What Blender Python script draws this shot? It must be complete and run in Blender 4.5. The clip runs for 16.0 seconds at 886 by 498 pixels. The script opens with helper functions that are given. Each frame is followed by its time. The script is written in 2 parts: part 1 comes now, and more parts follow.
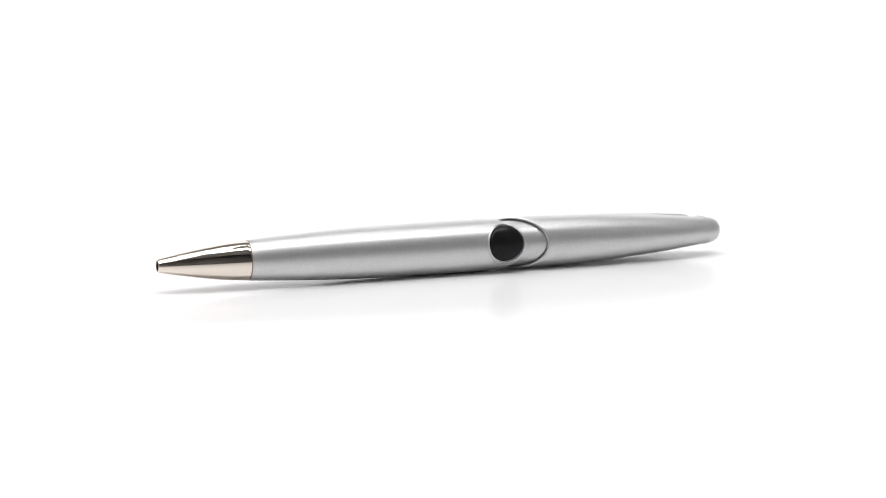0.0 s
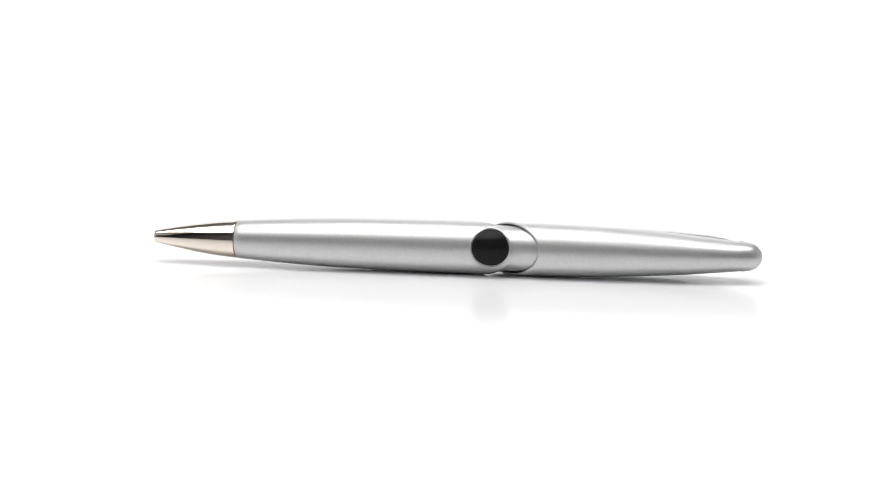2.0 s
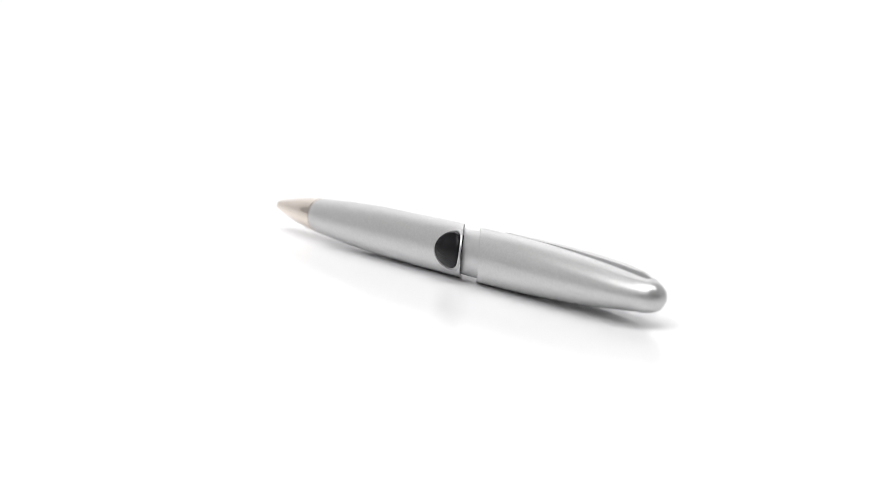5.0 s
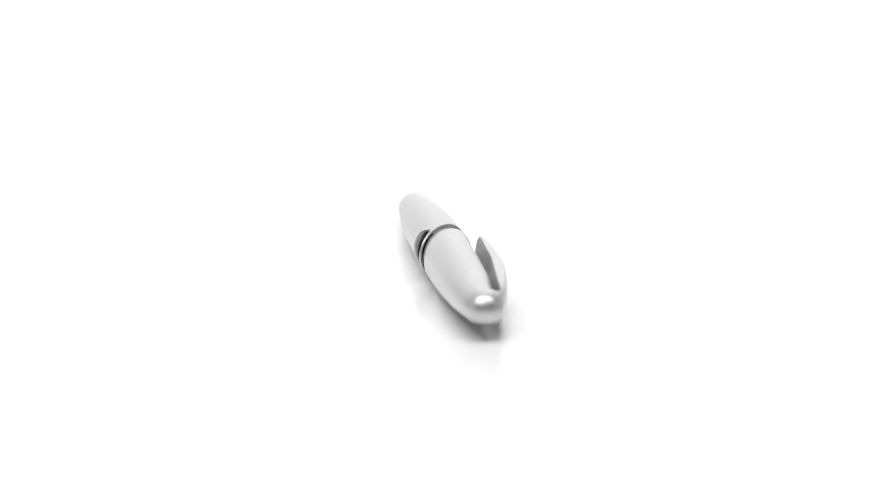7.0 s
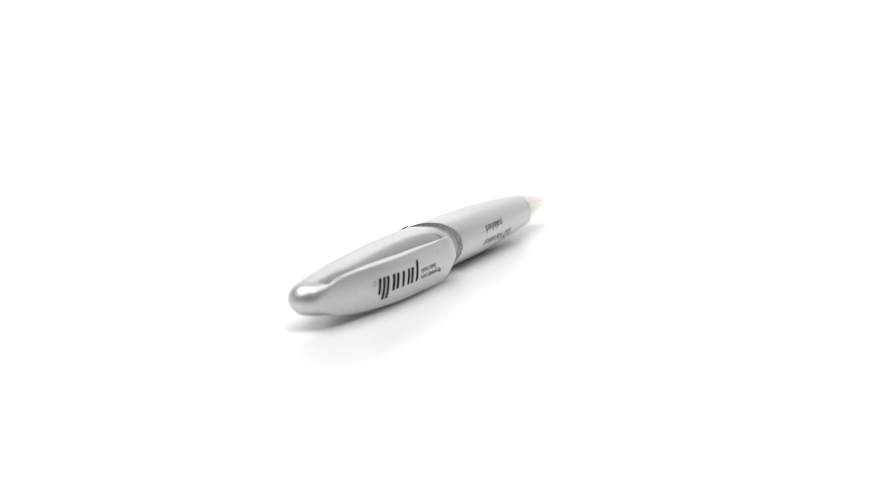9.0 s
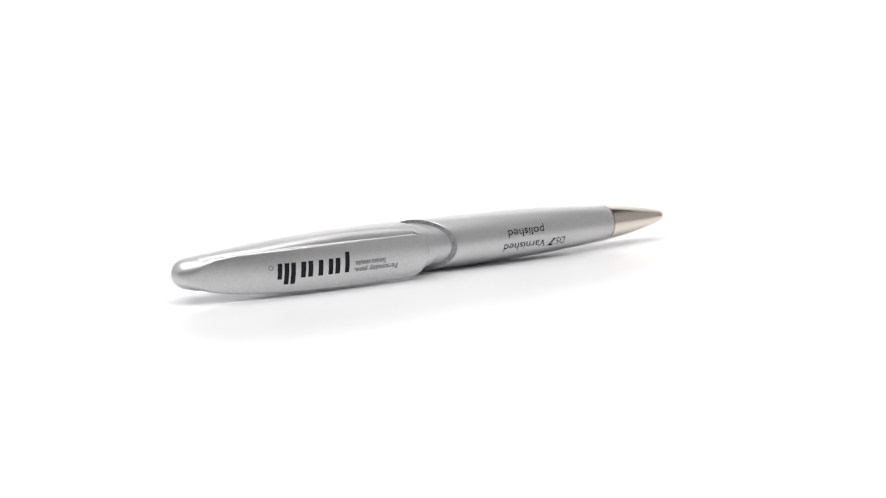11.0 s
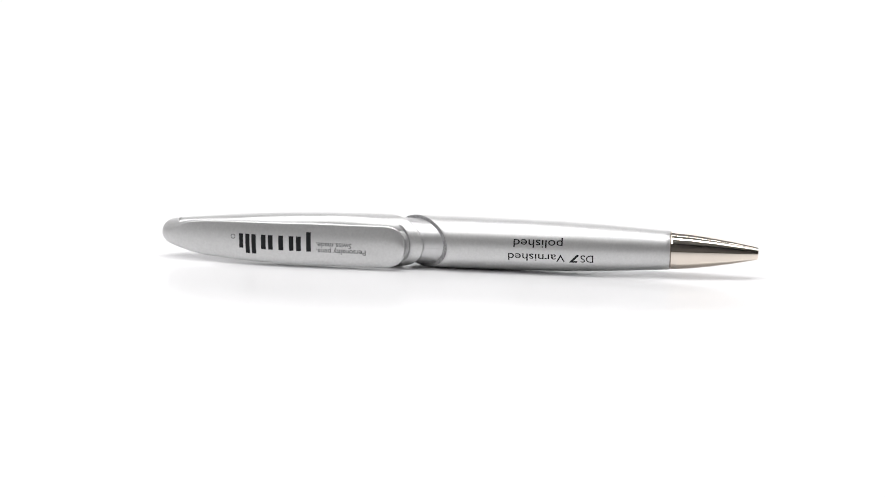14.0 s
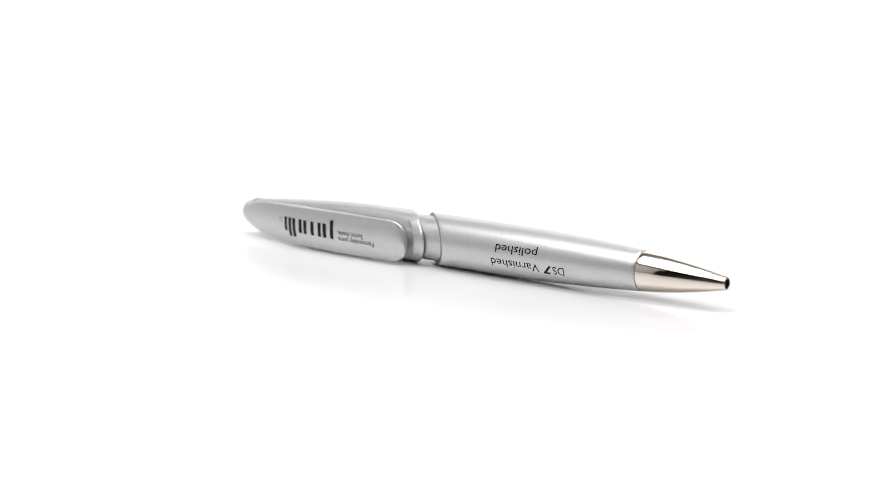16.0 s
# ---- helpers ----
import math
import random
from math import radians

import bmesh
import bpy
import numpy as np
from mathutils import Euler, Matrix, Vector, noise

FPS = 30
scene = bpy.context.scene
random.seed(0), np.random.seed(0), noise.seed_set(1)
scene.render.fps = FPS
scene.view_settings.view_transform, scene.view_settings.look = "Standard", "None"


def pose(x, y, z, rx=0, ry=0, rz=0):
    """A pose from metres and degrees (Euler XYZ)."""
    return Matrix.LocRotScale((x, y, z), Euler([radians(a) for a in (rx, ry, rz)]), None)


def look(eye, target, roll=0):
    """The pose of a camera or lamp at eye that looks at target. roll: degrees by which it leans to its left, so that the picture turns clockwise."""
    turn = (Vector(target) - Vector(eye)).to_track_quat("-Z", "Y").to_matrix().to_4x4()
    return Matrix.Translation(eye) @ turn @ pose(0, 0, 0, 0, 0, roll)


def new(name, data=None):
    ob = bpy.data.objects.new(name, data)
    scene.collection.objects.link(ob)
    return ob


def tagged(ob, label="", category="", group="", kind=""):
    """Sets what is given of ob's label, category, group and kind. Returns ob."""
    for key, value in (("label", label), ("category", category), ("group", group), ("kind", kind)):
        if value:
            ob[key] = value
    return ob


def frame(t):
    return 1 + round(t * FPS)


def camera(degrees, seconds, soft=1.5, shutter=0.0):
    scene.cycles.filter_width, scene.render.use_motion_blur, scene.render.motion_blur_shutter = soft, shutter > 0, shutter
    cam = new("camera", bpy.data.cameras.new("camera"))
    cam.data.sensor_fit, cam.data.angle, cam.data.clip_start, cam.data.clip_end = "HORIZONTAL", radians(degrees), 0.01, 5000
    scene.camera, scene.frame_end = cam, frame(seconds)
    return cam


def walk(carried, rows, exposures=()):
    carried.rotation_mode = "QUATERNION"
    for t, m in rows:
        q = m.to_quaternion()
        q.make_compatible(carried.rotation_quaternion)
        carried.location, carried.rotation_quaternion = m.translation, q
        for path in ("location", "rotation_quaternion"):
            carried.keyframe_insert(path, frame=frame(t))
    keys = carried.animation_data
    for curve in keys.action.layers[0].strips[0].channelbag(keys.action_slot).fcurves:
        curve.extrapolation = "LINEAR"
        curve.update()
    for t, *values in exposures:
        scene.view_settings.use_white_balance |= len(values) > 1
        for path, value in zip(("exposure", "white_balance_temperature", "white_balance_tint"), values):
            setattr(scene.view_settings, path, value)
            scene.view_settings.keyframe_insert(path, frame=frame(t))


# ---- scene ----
# Camera: a fixed tripod view on a ballpoint pen that turns on a white table.
cam = camera(31.4, 16.0, soft=0.4)
EYE = Vector((0.0, -0.3583, 0.0722))
cam.data.dof.use_dof, cam.data.dof.focus_distance, cam.data.dof.aperture_fstop = True, 0.352, 14.0
AIM = EYE + Vector((-0.005822, 0.982784, -0.184758))
walk(cam, [(0.0, look(EYE, AIM, 0.744)), (16.0, look(EYE, AIM, 0.744))], exposures=[(0.0, 0.0), (16.0, 0.0)])

# ---- light: a broad lamp panel and a shorter strip overhead, an added fill lamp for the backdrop, inside an unseen tent with a dim room beyond its open front ----
world = bpy.data.worlds.new("world")
world.use_nodes = True
world.node_tree.nodes["Background"].inputs[0].default_value = (0.9, 0.95, 1.0, 1)
world.node_tree.nodes["Background"].inputs[1].default_value = 0.02
scene.world = world


def panel(name, at, towards, width, depth, watts):
    data = bpy.data.lights.new(name, "AREA")
    data.shape, data.size, data.size_y, data.energy, data.color = "RECTANGLE", width, depth, watts, (1.0, 0.992, 0.992)
    new(name, data).matrix_world = look(at, towards)


panel("lamp_panel", (-0.36, -0.225, 0.80), (-0.36, -0.2249, 0.0), 0.72, 0.81, 6.7)
panel("lamp_strip", (0.245, -0.10, 0.80), (0.245, -0.0999, 0.0), 0.47, 0.15, 2.8)
# fill lamp, added to brighten the rising sheet; turned away from the pen
panel("backdrop_fill", (0.10, 0.24, 0.70), (0.10, 0.60, 0.48), 0.55, 0.12, 2.6)


# ---- materials ----
def material(name, color, rough, metal=0.0, vary=0.05, scale=200.0, bump=0.0, bump_scale=2000.0, spec=0.5, coat=0.0, stretch=(1, 1, 1), rough_vary=0.0):
    m = bpy.data.materials.new(name)
    m.use_nodes = True
    nt = m.node_tree
    b = nt.nodes["Principled BSDF"]
    b.inputs["Roughness"].default_value = rough
    b.inputs["Metallic"].default_value = metal
    b.inputs["Specular IOR Level"].default_value = spec
    b.inputs["Coat Weight"].default_value = coat
    b.inputs["Coat Roughness"].default_value = 0.14
    tc = nt.nodes.new("ShaderNodeTexCoord")
    mp = nt.nodes.new("ShaderNodeMapping")
    mp.inputs["Scale"].default_value = stretch
    nt.links.new(tc.outputs["Object"], mp.inputs["Vector"])
    n1 = nt.nodes.new("ShaderNodeTexNoise")
    n1.inputs["Scale"].default_value = scale
    n1.inputs["Detail"].default_value = 6
    nt.links.new(mp.outputs["Vector"], n1.inputs["Vector"])
    ramp = nt.nodes.new("ShaderNodeValToRGB")
    lo = [max(0.0, c * (1 - vary)) for c in color]
    hi = [min(1.0, c * (1 + vary)) for c in color]
    ramp.color_ramp.elements[0].position, ramp.color_ramp.elements[1].position = 0.3, 0.7
    ramp.color_ramp.elements[0].color, ramp.color_ramp.elements[1].color = (*lo, 1), (*hi, 1)
    nt.links.new(n1.outputs["Fac"], ramp.inputs["Fac"])
    nt.links.new(ramp.outputs["Color"], b.inputs["Base Color"])
    if rough_vary:
        mr = nt.nodes.new("ShaderNodeMapRange")
        mr.inputs["To Min"].default_value, mr.inputs["To Max"].default_value = rough - rough_vary, rough + rough_vary
        nt.links.new(n1.outputs["Fac"], mr.inputs["Value"])
        nt.links.new(mr.outputs["Result"], b.inputs["Roughness"])
    if bump:
        n2 = nt.nodes.new("ShaderNodeTexNoise")
        n2.inputs["Scale"].default_value = bump_scale
        n2.inputs["Detail"].default_value = 3
        nt.links.new(mp.outputs["Vector"], n2.inputs["Vector"])
        bp = nt.nodes.new("ShaderNodeBump")
        bp.inputs["Strength"].default_value = bump
        bp.inputs["Distance"].default_value = 0.0002
        nt.links.new(n2.outputs["Fac"], bp.inputs["Height"])
        nt.links.new(bp.outputs["Normal"], b.inputs["Normal"])
    return m


SILVER = material("silver_varnish", (0.59, 0.59, 0.59), 0.39, metal=0.74, vary=0.05, scale=1800, bump=0.05, bump_scale=5000, rough_vary=0.03, coat=0.28)
SLEEVE = material("silver_sleeve", (0.58, 0.58, 0.585), 0.38, metal=0.72, vary=0.03, scale=900, rough_vary=0.03)
NICKEL = material("polished_champagne_nickel", (0.74, 0.67, 0.595), 0.05, metal=1.0, vary=0.02, scale=300)
# nickel of the sunken joint, its shade put into a darker colour
JOINT = material("shaded_nickel_joint", (0.22, 0.18, 0.15), 0.35, metal=0.6, vary=0.1)
RAW = material("bare_grey_plastic", (0.36, 0.36, 0.365), 0.5, metal=0.4, vary=0.3, scale=1500, bump=0.2, bump_scale=3000)
DARK = material("dark_bore", (0.02, 0.018, 0.016), 0.5, vary=0.2)
BLACK = material("black_gloss_plastic", (0.010, 0.010, 0.011), 0.2, vary=0.2, scale=400, spec=0.12)
INK = material("black_print", (0.012, 0.012, 0.014), 0.6, vary=0.15, scale=1500, spec=0.2)
GREY_INK = material("grey_print", (0.09, 0.09, 0.095), 0.45, vary=0.1, scale=1500)
FLOOR = material("white_gloss_sheet", (0.885, 0.885, 0.895), 0.19, vary=0.006, scale=14, spec=0.5, rough_vary=0.02)
# greys of the unseen enclosure, chosen for what the pen reflects
UNSEEN_SIDES = material("unseen_grey_cloth", (0.5, 0.5, 0.5), 0.9, vary=0.02, scale=60, bump=0.1, bump_scale=900, spec=0.1)
UNSEEN_ROOF = material("unseen_grey_roof", (0.26, 0.26, 0.255), 0.9, vary=0.03, scale=60, spec=0.1)
UNSEEN_BACK = material("unseen_dark_cloth", (0.10, 0.10, 0.10), 0.9, vary=0.03, scale=60, spec=0.1)
UNSEEN_ROOM = material("unseen_room_grey", (0.20, 0.195, 0.19), 0.9, vary=0.1, scale=3, spec=0.1)


def part(name, bm, mat, parent=None, label="", smooth=True):
    bmesh.ops.recalc_face_normals(bm, faces=bm.faces)
    me = bpy.data.meshes.new(name)
    bm.to_mesh(me)
    bm.free()
    me.materials.append(mat)
    for f in me.polygons:
        f.use_smooth = smooth
    if smooth:
        me.set_sharp_from_angle(angle=radians(38))
    ob = new(name, me)
    ob.parent = parent
    if label:
        tagged(ob, label)
    return ob


def box(x0, x1, y0, y1, z0, z1):
    bm = bmesh.new()
    bmesh.ops.create_cube(bm, size=1)
    for v in bm.verts:
        v.co = ((x0 + x1) / 2 + v.co.x * (x1 - x0), (y0 + y1) / 2 + v.co.y * (y1 - y0), (z0 + z1) / 2 + v.co.z * (z1 - z0))
    return bm


# ---- the setting: an unseen tent with an open front in a dim room, added to shape light and reflections ----
TX, TF, TB, TH = 0.88, -0.66, 0.70, 0.81     # half width, front, back, height of the unseen tent


def sweep():
    """White glossy sheet that lies flat and rises in a wide bend at the back."""
    bm = bmesh.new()
    line = [(TF - 0.25, 0.0), (TF, 0.0), (0.0, 0.0), (0.26, 0.0)]
    r = 0.36
    line += [(0.26 + r * math.sin(a), r - r * math.cos(a)) for a in np.linspace(0, math.pi / 2, 25)[1:]]
    line.append((0.26 + r, 0.60))
    under = []
    for i, (y, z) in enumerate(line):
        y0, z0 = line[max(i - 1, 0)]
        y1, z1 = line[min(i + 1, len(line) - 1)]
        d = Vector((y1 - y0, z1 - z0)).normalized() * 0.003
        under.append((y + d.y, z - d.x))
    rows = [[bm.verts.new((x, y, z)) for x in (-TX + 0.003, -0.2, 0.2, TX - 0.003)] for y, z in line + under[::-1]]
    rows.append(rows[0])
    for a, b in zip(rows, rows[1:]):
        for i in range(3):
            bm.faces.new((a[i], a[i + 1], b[i + 1], b[i]))
    return bm


floor_sheet = part("floor", sweep(), FLOOR)
tagged(floor_sheet, "glossy white sheet swept up behind the pen", "floor", kind="structure")
for nm, dims in (("wall_left", (-TX - 0.01, -TX, TF, TB + 0.01, -0.004, TH)), ("wall_right", (TX, TX + 0.01, TF, TB + 0.01, -0.004, TH)),
                 ("wall_back", (-TX, TX, TB, TB + 0.01, -0.004, TH))):
    dark = nm == "wall_back"
    tagged(part(nm, box(*dims), UNSEEN_BACK if dark else UNSEEN_SIDES, smooth=False), f"plain {'dark' if dark else 'grey'} unseen cloth wall, added to shape the light", "wall", kind="structure")
tagged(part("ceiling", box(-TX - 0.01, TX + 0.01, TF, TB + 0.01, TH, TH + 0.01), UNSEEN_ROOF, smooth=False), "unseen grey cloth roof, added to shape the light", "ceiling", kind="structure")
# unseen room shell, added so the open front reflects dark
for nm, dims in (("wall_south", (-1.6, 1.6, -1.3, -1.2, -0.1, 1.8)), ("wall_north", (-1.6, 1.6, 1.2, 1.3, -0.1, 1.8)),
                 ("wall_west", (-1.7, -1.6, -1.3, 1.3, -0.1, 1.8)), ("wall_east", (1.6, 1.7, -1.3, 1.3, -0.1, 1.8)),
                 ("ceiling_room", (-1.7, 1.7, -1.3, 1.3, 1.8, 1.9)), ("table", (-1.6, 1.6, -1.2, 1.2, -0.1, -0.005))):
    tagged(part(nm, box(*dims), UNSEEN_ROOM, smooth=False), "plain unseen dim grey surface, added for dark reflections", nm.split("_")[0], kind="structure")

# ---- the pen: lengths in millimetres from the writing tip, along its axis ----
AXIS = (-0.06968, -0.00302, 0.00604)
ROLL = radians(-4.0)
START, RATE = 23.76, -15.117     # degrees at the start, degrees a second

pen = new("ballpoint_pen")
tagged(pen, "silver twist ballpoint pen lying on a glossy white sheet, slowly turning", "pen")


def place(s, y, z):
    """Pen millimetres (along, towards the clip, up) to metres in the pen's space."""
    c, k = math.cos(ROLL), math.sin(ROLL)
    return (AXIS[0] + s / 1000, AXIS[1] + (y * c - z * k) / 1000, AXIS[2] + (y * k + z * c) / 1000)


def curve_through(*pts):
    """A smooth curve without overshoot through (s, value) pairs."""
    xs, ys = np.array([p[0] for p in pts], float), np.array([p[1] for p in pts], float)
    d = np.diff(ys) / np.diff(xs)
    m = np.concatenate([[d[0]], [0 if a * b <= 0 else 2 * a * b / (a + b) for a, b in zip(d, d[1:])], [d[-1]]])

    def at(s):
        s = min(max(s, xs[0]), xs[-1])
        i = min(int(np.searchsorted(xs, s, "right")) - 1, len(d) - 1)
        h = xs[i + 1] - xs[i]
        t = (s - xs[i]) / h
        return float((2 * t**3 - 3 * t**2 + 1) * ys[i] + (t**3 - 2 * t**2 + t) * h * m[i] + (3 * t**2 - 2 * t**3) * ys[i + 1] + (t**3 - t**2) * h * m[i + 1])
    return at


def smooth_step(a, b, v):
    t = min(max((v - a) / (b - a), 0), 1)
    return t * t * (3 - 2 * t)


nose_r = curve_through((0, 1.42), (5.3, 2.5), (11.8, 3.58), (16, 4.1), (19.7, 4.4))
barrel_r = curve_through((19.9, 4.43), (25, 4.78), (31, 5.15), (37, 5.45), (44, 5.75), (57, 5.98), (68, 6.05), (86, 6.05))
upper_r = curve_through((74, 6.05), (88, 6.05), (95, 5.98), (102, 5.82), (109, 5.48), (115.7, 5.08), (122, 4.62), (128.7, 3.98), (134, 3.45), (137.3, 3.05), (138.5, 2.62), (139.2, 2.0), (139.6, 1.45), (139.85, 0.9), (139.95, 0.3))
upper_back = curve_through((74, 6.05), (95, 6.02), (105, 5.98), (115, 5.75), (122, 5.45), (128, 5.05), (133, 4.4), (136.5, 3.7), (138.3, 2.95), (139.2, 2.1), (139.6, 1.4), (139.85, 0.9), (139.95, 0.3))
clip_out = curve_through((79, 8.25), (84, 8.45), (100, 8.6), (110, 8.35), (116, 7.85), (120, 7.3), (125, 6.45), (130, 5.5), (134, 4.6), (137, 3.75), (138.5, 3.0), (139.2, 2.3), (139.6, 1.65), (139.85, 1.0), (139.95, 0.3))
clip_half = curve_through((79, 4.9), (90, 5.0), (100, 5.0), (109, 4.88), (116, 4.74), (122, 4.53), (128.7, 4.13), (134, 3.6), (137.3, 3.12), (138.5, 2.65), (139.2, 2.0), (139.6, 1.45), (139.85, 0.9), (139.95, 0.3))


def barrel_cut(a):
    return 77.3 - 6.8 * math.cos(a)


def upper_cut(a):
    return 83.0 - 7.0 * math.cos(a)


def loft(rings, cap_start=False, cap_end=False, closed=True):
    bm = bmesh.new()
    vs = [[bm.verts.new(place(*p)) for p in r] for r in rings]
    n = len(vs[0])
    for a, b in zip(vs, vs[1:]):
        for i in range(n if closed else n - 1):
            j = (i + 1) % n
            bm.faces.new((a[i], a[j], b[j], b[i]))
    if cap_start:
        bm.faces.new(vs[0])
    if cap_end:
        bm.faces.new(vs[-1])
    return bm


N = 96
ANG = [2 * math.pi * i / N for i in range(N)]


def lathe(profile, dy=0.0):
    return [[(s, r * math.cos(a) + dy, r * math.sin(a)) for a in ANG] for s, r in profile]


# writing end: polished metal cone with a bored tip
prof = [(1.6, 1.1), (0.1, 1.12), (0.02, 1.16), (0.0, 1.25), (0.12, 1.42)]
prof += [(s, nose_r(s)) for s in np.linspace(0.5, 19.45, 40)] + [(19.6, 4.36), (19.65, 4.25), (19.65, 3.6)]
nose = part("nose_cone", loft(lathe(prof)), NICKEL, pen, "polished champagne metal writing tip")
part("bore", loft(lathe([(0.04, 1.115), (0.5, 1.08), (1.5, 1.05), (1.6, 0.5), (1.2, 0.36), (1.1, 0.05)]), cap_end=True), DARK, nose, "dark hole in the tip")
part("joint_ring", loft(lathe([(19.2, 4.0), (19.3, 4.24), (20.2, 4.24), (20.3, 4.0)])), JOINT, pen, "thin nickel joint behind the tip, coloured dark for its shade")


# front barrel with its slanting rear edge
def barrel():
    rings = [[(19.95, 4.0 * math.cos(a), 4.0 * math.sin(a)) for a in ANG], [(19.85, 4.33 * math.cos(a), 4.33 * math.sin(a)) for a in ANG],
             [(19.95, 4.42 * math.cos(a), 4.42 * math.sin(a)) for a in ANG]]
    steps = 48
    for k in range(1, steps + 1):
        ring = []
        for a in ANG:
            s = 20 + (barrel_cut(a) - 0.35 - 20) * k / steps
            r = barrel_r(s)
            ring.append((s, r * math.cos(a), r * math.sin(a)))
        rings.append(ring)
    for ds, dr in ((-0.15, -0.02), (-0.03, -0.07)):
        rings.append([(barrel_cut(a) + ds, (6.05 + dr) * math.cos(a), (6.05 + dr) * math.sin(a)) for a in ANG])
    return loft(rings)


front = part("front_barrel", barrel(), SILVER, pen, "satin silver front barrel")
face = []
for r in (5.99, 5.9, 5.6, 5.3, 4.9):
    face.append([(barrel_cut(a) + 6.8 * math.cos(a) * (6.05 - r) / 6.05 - 0.02, r * math.cos(a), r * math.sin(a)) for a in ANG])
part("cut_face", loft(face), RAW, front, "matt grey slanting end face")

# rotating sleeve between the two halves, slanting like them, on a thinner core
def sleeve():
    rings = []
    for u in np.linspace(0, 1, 10):
        rings.append([(barrel_cut(a) - 2.0 + u * 12.0, 5.22 * math.cos(a) - 0.1, 5.22 * math.sin(a)) for a in ANG])
    return loft(rings)


def seam(s0, s1, radius, shift):
    """A fine raised mould line along the side."""
    rings = []
    for t in np.linspace(s0, s1, 8):
        ring = []
        for dz, up in ((-0.13, -0.05), (-0.09, 0.045), (0.09, 0.045), (0.13, -0.05)):
            a = (dz - 0.55) / radius
            ring.append((t, (radius + up) * math.cos(a) + shift, (radius + up) * math.sin(a)))
        rings.append(ring)
    return loft(rings, cap_start=True, cap_end=True)


ring = part("sleeve", sleeve(), SLEEVE, pen, "recessed silver sleeve")
part("seam", seam(barrel_cut(0) + 1.5, upper_cut(0) + 0.5, 5.22, -0.1), SLEEVE, ring, "fine mould line along the sleeve")
part("core", loft(lathe([(62, 4.72), (95, 4.72)]), cap_start=True, cap_end=True), SLEEVE, pen, "thin silver core in the gap")


# rear barrel: round, flattened under the clip, closing in a blunt rounded end
FLAT = 4.2


def clip_face(s, z):
    """How far out the clip's face lies."""
    return clip_out(s) - z * z / 24.0


def outer_line(s, n):
    """Outer contour on the clip's side, n points (y, z) from top to bottom: a gently bowed face with rounded edges, which
    turns into a half ellipse towards the pen's end."""
    grow = smooth_step(128, 139.2, s)
    h = clip_half(s)
    bz = 0.45 + (h * 0.97 - 0.45) * smooth_step(131.5, 139.4, s)
    hz = h - bz
    edge = clip_face(s, hz)
    by = 0.45 + (edge - 0.45) * grow
    pts = []
    for u in np.linspace(1, -1, n):
        k = abs(u)
        if k < 0.6:
            z = hz * k / 0.6
            y = clip_face(s, z)
        else:
            t = (k - 0.6) / 0.4 * math.pi / 2
            y, z = edge - by * (1 - math.cos(t)), hz + bz * math.sin(t)
        pts.append((y, math.copysign(z, u)))
    return pts


def rim_height(s, low):
    """Half height of the outer contour where it falls to the depth low."""
    h = clip_half(s)
    bz = 0.45 + (h * 0.97 - 0.45) * smooth_step(131.5, 139.4, s)
    edge = clip_face(s, h - bz)
    by = 0.45 + (edge - 0.45) * smooth_step(128, 139.2, s)
    c = min(max(1 - (edge - low) / by, 0.0), 1.0)
    return h - bz + bz * math.sqrt(1 - c * c)


ROOT = 135.4     # where the slot beside the clip ends


def flat_y(s):
    """Half width of the barrel beside the clip, slimmer towards the root."""
    return FLAT + 0.9 * (1 - smooth_step(81, 97, s)) - 0.45 * smooth_step(95, 126, s) - 1.3 * smooth_step(120, 134, s)


def whole_section(s):
    """The rear barrel's section at s: slimmed side under the clip from top to bottom, then round the back."""
    r, b = upper_r(s), upper_back(s)
    half = N // 2
    k = 1 - 0.03 * smooth_step(ROOT - 0.5, ROOT + 2.5, s)
    pts = []
    for i in range(half + 1):
        a = math.pi / 2 - math.pi * i / half
        c = max(math.cos(a), 0.0)
        y = r * c
        start = 78.9 + 4.7 * (1 - math.sqrt(max(0.0, 1 - (r * math.sin(a) / 5.2) ** 2)))
        y += (min(y, flat_y(s) * c**0.7) - y) * smooth_step(start, start + 0.9, s)
        pts.append((y * k, r * math.sin(a) * k))
    for i in range(1, half):
        a = -math.pi / 2 - math.pi * i / half
        pts.append((b * math.cos(a) * k, r * math.sin(a) * k))
    return pts


TURN = [math.pi / 2 - 2 * math.pi * i / N for i in range(N)]


def rear():
    rings = [[(upper_cut(a) + ds, (6.05 - dr) * math.cos(a), (6.05 - dr) * math.sin(a)) for a in TURN] for ds, dr in ((5.0, 0.5), (0.15, 0.5), (0.02, 0.46), (0.0, 0.36), (0.12, 0.16), (0.3, 0.05))]
    for u in np.linspace(0.0, 1.0, 64):
        ring = []
        for i, a in enumerate(TURN):
            s = upper_cut(a) + 0.5 + (92.0 - upper_cut(a)) * u
            ring.append((s, *whole_section(s)[i]))
        rings.append(ring)
    for s in list(np.linspace(93.5, 128, 26)) + list(np.linspace(128.5, ROOT + 0.9, 14)):
        rings.append([(s, *p) for p in whole_section(s)])
    return loft(rings, cap_end=True)


back = part("rear_barrel", rear(), SILVER, pen, "satin silver rear barrel slimmed beside the clip")


# clip: a finger parallel to the barrel that runs on into the blunt rounded end
M = 49


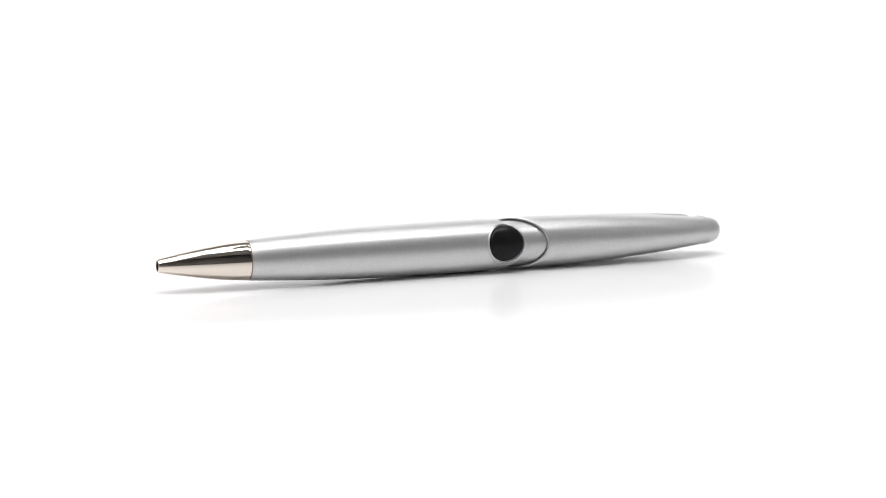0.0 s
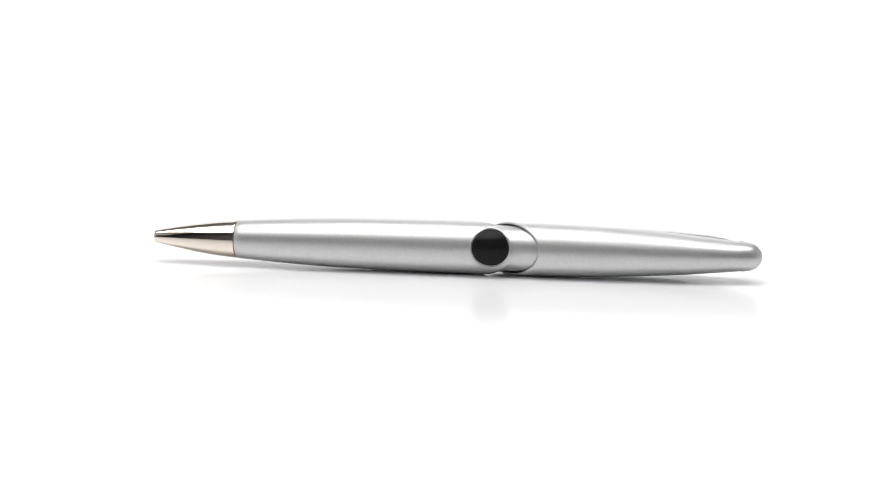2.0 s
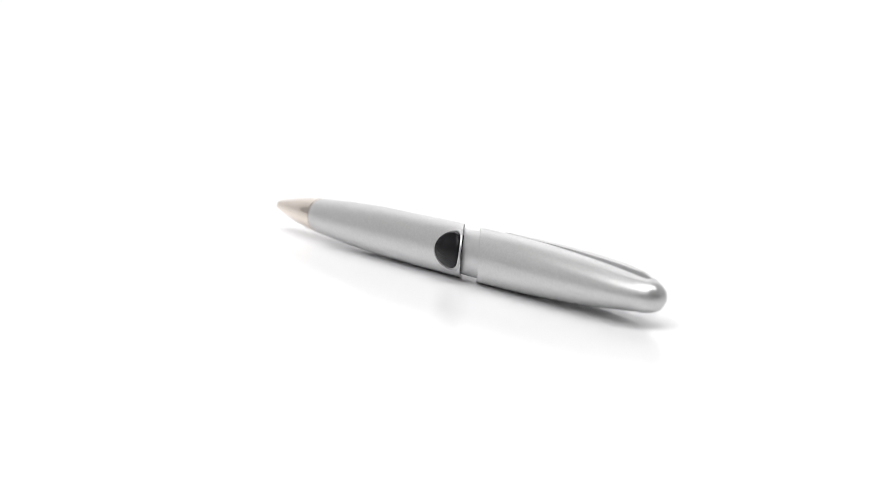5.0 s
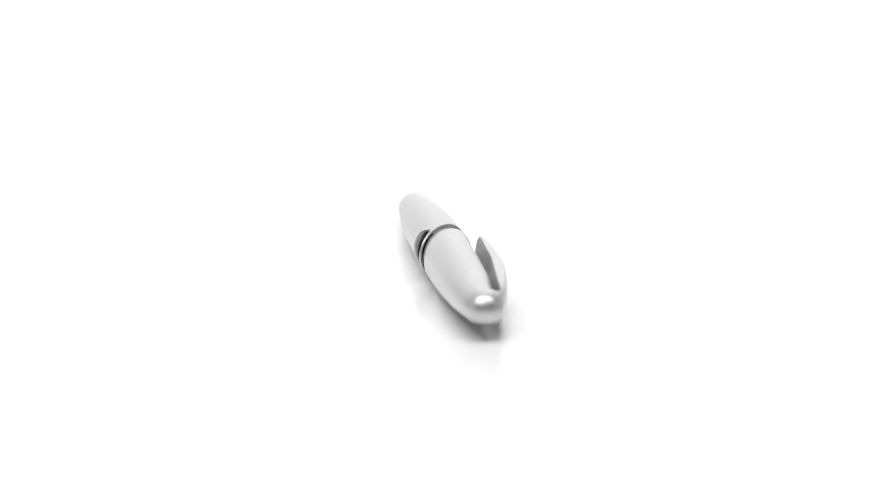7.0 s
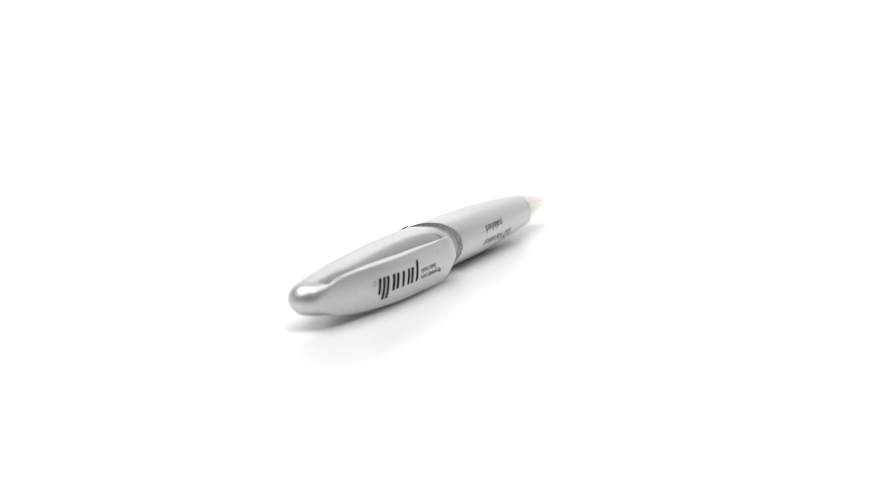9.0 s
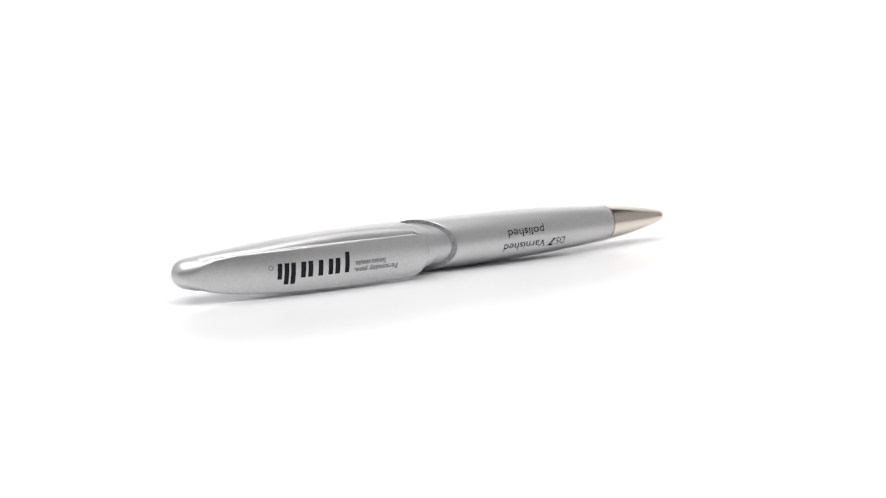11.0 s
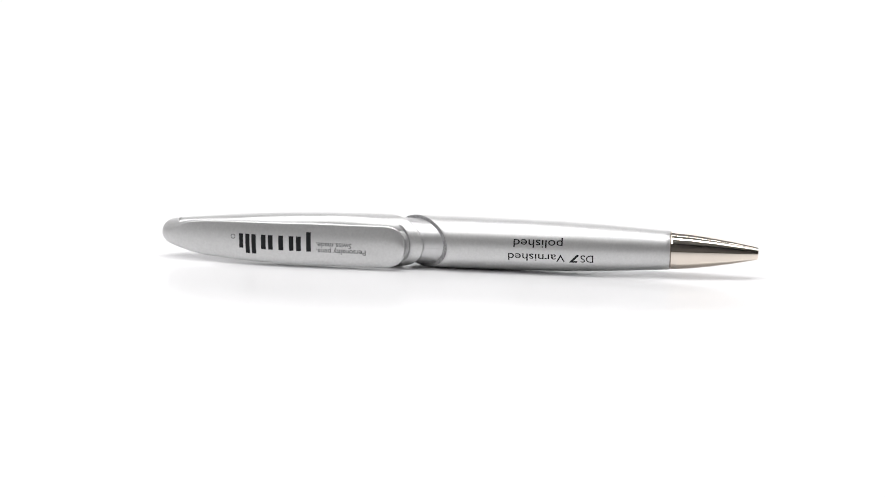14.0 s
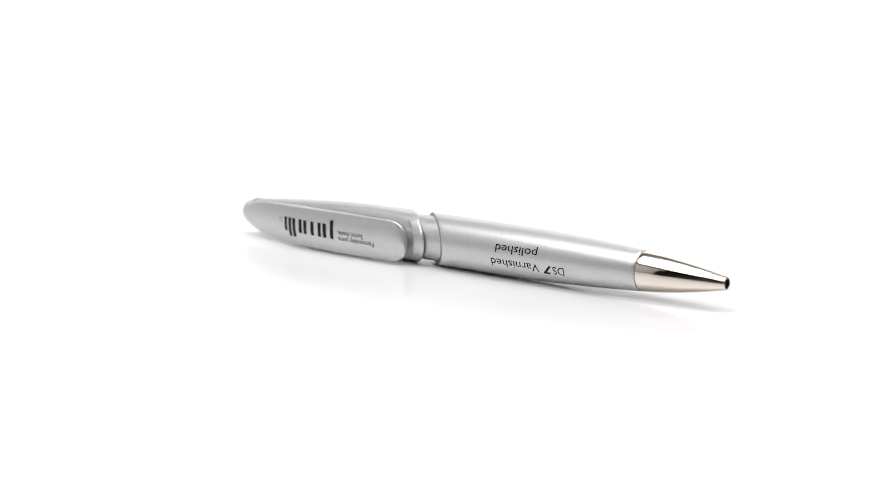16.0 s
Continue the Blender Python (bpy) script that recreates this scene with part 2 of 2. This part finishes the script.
def clip_mesh():
    rings = []
    tip = 80.0
    for s in [tip + 5.2 * (1 - math.cos(t)) for t in np.linspace(0.08, math.pi / 2, 16)] + list(np.linspace(86, 127, 42)) + list(np.linspace(127.3, ROOT, 20)):
        k = 1.0
        if s < tip + 5.2:
            k = 1 - 0.97 * (1 - max(0.0, 1 - ((tip + 5.2 - s) / 5.2) ** 2.4) ** (1 / 2.4))
        inner = 6.8 - 1.0 * smooth_step(82, 106, s) - 1.3 * smooth_step(103, 121, s) - 1.1 * smooth_step(116, 134, s)
        if s > ROOT - 1.5:
            inner -= 2.2 * (1 - math.sqrt(max(0.0, 1 - ((s - ROOT + 1.5) / 1.5) ** 2)))
        line = [(y, z * k) for y, z in outer_line(s, M)]
        low = inner + 0.25
        h = k * rim_height(s, low)
        ring = [(s, max(y, low), math.copysign(min(abs(z), h), z)) for y, z in line]
        for i in range(1, M - 1):
            z = -h + 2 * h * i / (M - 1)
            ring.append((s, inner + 0.25 * max(0.0, (abs(z) - h + 0.3) / 0.3), z))
        rings.append(ring)
    for s in [ROOT + 0.01] + list(np.linspace(ROOT + 0.4, 138.5, 26)) + [138.75, 139.0, 139.2, 139.4, 139.55, 139.7, 139.8, 139.88, 139.95]:
        b, h = upper_back(s), clip_half(s)
        ring = [(s, y, z) for y, z in outer_line(s, M)]
        for i in range(1, M - 1):
            a = -math.pi / 2 - math.pi * i / (M - 1)
            ring.append((s, b * math.cos(a), h * math.sin(a)))
        rings.append(ring)
    return loft(rings, cap_start=True, cap_end=True)


clip = part("clip", clip_mesh(), SILVER, pen, "silver pocket clip with black print, running into the rounded end")

# round black button set in the front barrel, opposite the clip
BS, BZ, BR = 79.3, 0.55, 4.32


def button_point(rho, ang, lift):
    s, z = BS + rho * BR * math.cos(ang), BZ + rho * BR * math.sin(ang)
    return s, -(math.sqrt(6.05**2 - z * z) + lift), z


def button():
    """A low round plug with a nearly flat top and a rounded edge."""
    def ring(r, down):
        out = []
        for a in ANG:
            u, w = r * math.cos(a), r * math.sin(a)
            out.append((BS + u, down - (6.85 - 0.11 * w * w - 0.02 * u * u), BZ + w))
        return out
    rings = [ring(4.2, 2.0), ring(4.2, 0.4)]
    rings += [ring(4.2 - 0.4 * (1 - math.cos(t)), 0.4 - 0.4 * math.sin(t)) for t in np.linspace(0.2, math.pi / 2, 7)]
    rings += [ring(r, 0.0) for r in np.linspace(3.6, 0.1, 10)]
    return loft(rings, cap_end=True)


push = part("button", button(), BLACK, pen, "round glossy black button")
rim = []
for t in np.linspace(0, 2 * math.pi, 13)[:-1]:
    rim.append([button_point(1.045 + 0.05 * math.cos(t), a, 0.05 + 0.24 * math.sin(t)) for a in ANG])
part("button_rim", loft(rim + [rim[0]]), SILVER, pen, "thin raised silver rim")


# ---- print ----
def text_mesh(body, heavy=0.0, slant=0.0):
    """Triangles of a line of writing: points scaled to capitals about 0.7 high, and faces."""
    cu = bpy.data.curves.new("writing", "FONT")
    cu.body, cu.size, cu.offset, cu.shear, cu.resolution_u = body, 1.0, heavy, slant, 4
    ob = bpy.data.objects.new("writing", cu)
    me = bpy.data.meshes.new_from_object(ob)
    fine = bmesh.new()
    fine.from_mesh(me)
    bmesh.ops.triangulate(fine, faces=fine.faces[:])
    for _ in range(3):
        bmesh.ops.subdivide_edges(fine, edges=[e for e in fine.edges if e.calc_length() > 0.18], cuts=1, use_grid_fill=False)
        bmesh.ops.triangulate(fine, faces=fine.faces[:])
    fine.verts.index_update()
    pts = [(v.co.x, v.co.y) for v in fine.verts]
    faces = [tuple(v.index for v in f.verts) for f in fine.faces]
    fine.free()
    bpy.data.objects.remove(ob)
    bpy.data.meshes.remove(me)
    bpy.data.curves.remove(cu)
    return pts, faces


def print_on(name, surface, pts, faces, mat, parent, label):
    bm = bmesh.new()
    vs = [bm.verts.new(place(*surface(u, v))) for u, v in pts]
    for f in faces:
        if len(set(f)) >= 3:
            try:
                bm.faces.new([vs[i] for i in f])
            except ValueError:
                pass
    return part(name, bm, mat, parent, label, smooth=False)


def on_barrel(s, arc):
    r = barrel_r(s) + 0.035
    return s, r * math.cos(arc / r), r * math.sin(arc / r)


def on_clip(s, z):
    return s, clip_face(s, z) + 0.03, z


def line(body, surface, s0, s1, base, size, mat, parent, label, heavy=0.003, slant=0.0):
    """Writing that runs from s0 to s1, its feet at base, upside down to the table."""
    pts, faces = text_mesh(body, heavy, slant)
    x0, x1 = min(p[0] for p in pts), max(p[0] for p in pts)
    k = (s1 - s0) / (x1 - x0)
    print_on("lettering", surface, [(s0 + (x - x0) * k, base - y * size) for x, y in pts], faces, mat, parent, label)


line("DS", on_barrel, 37.0, 39.9, -0.6, 2.75, INK, front, "thin black capitals")
line("7", on_barrel, 40.2, 42.6, -0.6, 2.8, INK, front, "bold slanted black numeral", heavy=0.035, slant=0.25)
line("Varnished", on_barrel, 43.4, 56.4, -0.6, 2.75, INK, front, "black lettering")
line("polished", on_barrel, 44.0, 55.2, 2.7, 2.75, INK, front, "black lettering")
line("Personality pens.", on_clip, 89.0, 100.6, -0.75, 1.75, GREY_INK, clip, "small grey lettering", heavy=0.012)
line("Swiss made.", on_clip, 92.3, 100.6, 0.75, 1.75, GREY_INK, clip, "small grey lettering", heavy=0.012)


# maker's mark as plain upright bars close together, and a small ring
def bar(s0, s1, z0, z1):
    pts, faces = [], []
    m = 5
    for i in range(m + 1):
        z = z0 + (z1 - z0) * i / m
        pts += [(s0, z), (s1, z)]
    for i in range(m):
        faces.append((2 * i, 2 * i + 1, 2 * i + 3, 2 * i + 2))
    return pts, faces


for s0, s1, z0, z1 in ((101.85, 102.95, -1.5, 3.05), (104.2, 105.4, -1.5, 1.95), (106.0, 107.1, -1.5, 1.95), (108.45, 109.6, -1.5, 1.95), (110.95, 112.1, -1.5, 1.95),
                       (112.65, 113.8, -1.5, 1.95), (115.05, 116.15, -2.75, 1.95), (116.6, 117.65, -2.75, 1.95), (118.2, 119.2, -1.5, 1.95)):
    print_on("mark_bar", on_clip, *bar(s0, s1, z0, z1), INK, clip, "bold black bar")
ring_pts = [(120.7 + r * math.cos(t), 1.1 + r * math.sin(t)) for t in np.linspace(0, 2 * math.pi, 25)[:-1] for r in (0.42, 0.56)]
ring_faces = [(2 * i, 2 * i + 1, (2 * i + 3) % 48, (2 * i + 2) % 48) for i in range(24)]
print_on("mark_ring", on_clip, ring_pts, ring_faces, GREY_INK, clip, "tiny grey ring")


# ---- what turns ----
def motions():
    walk(pen, [(t, pose(0, 0, 0, 0, 0, START + RATE * t)) for t in np.linspace(0, 16, 33)])


motions()
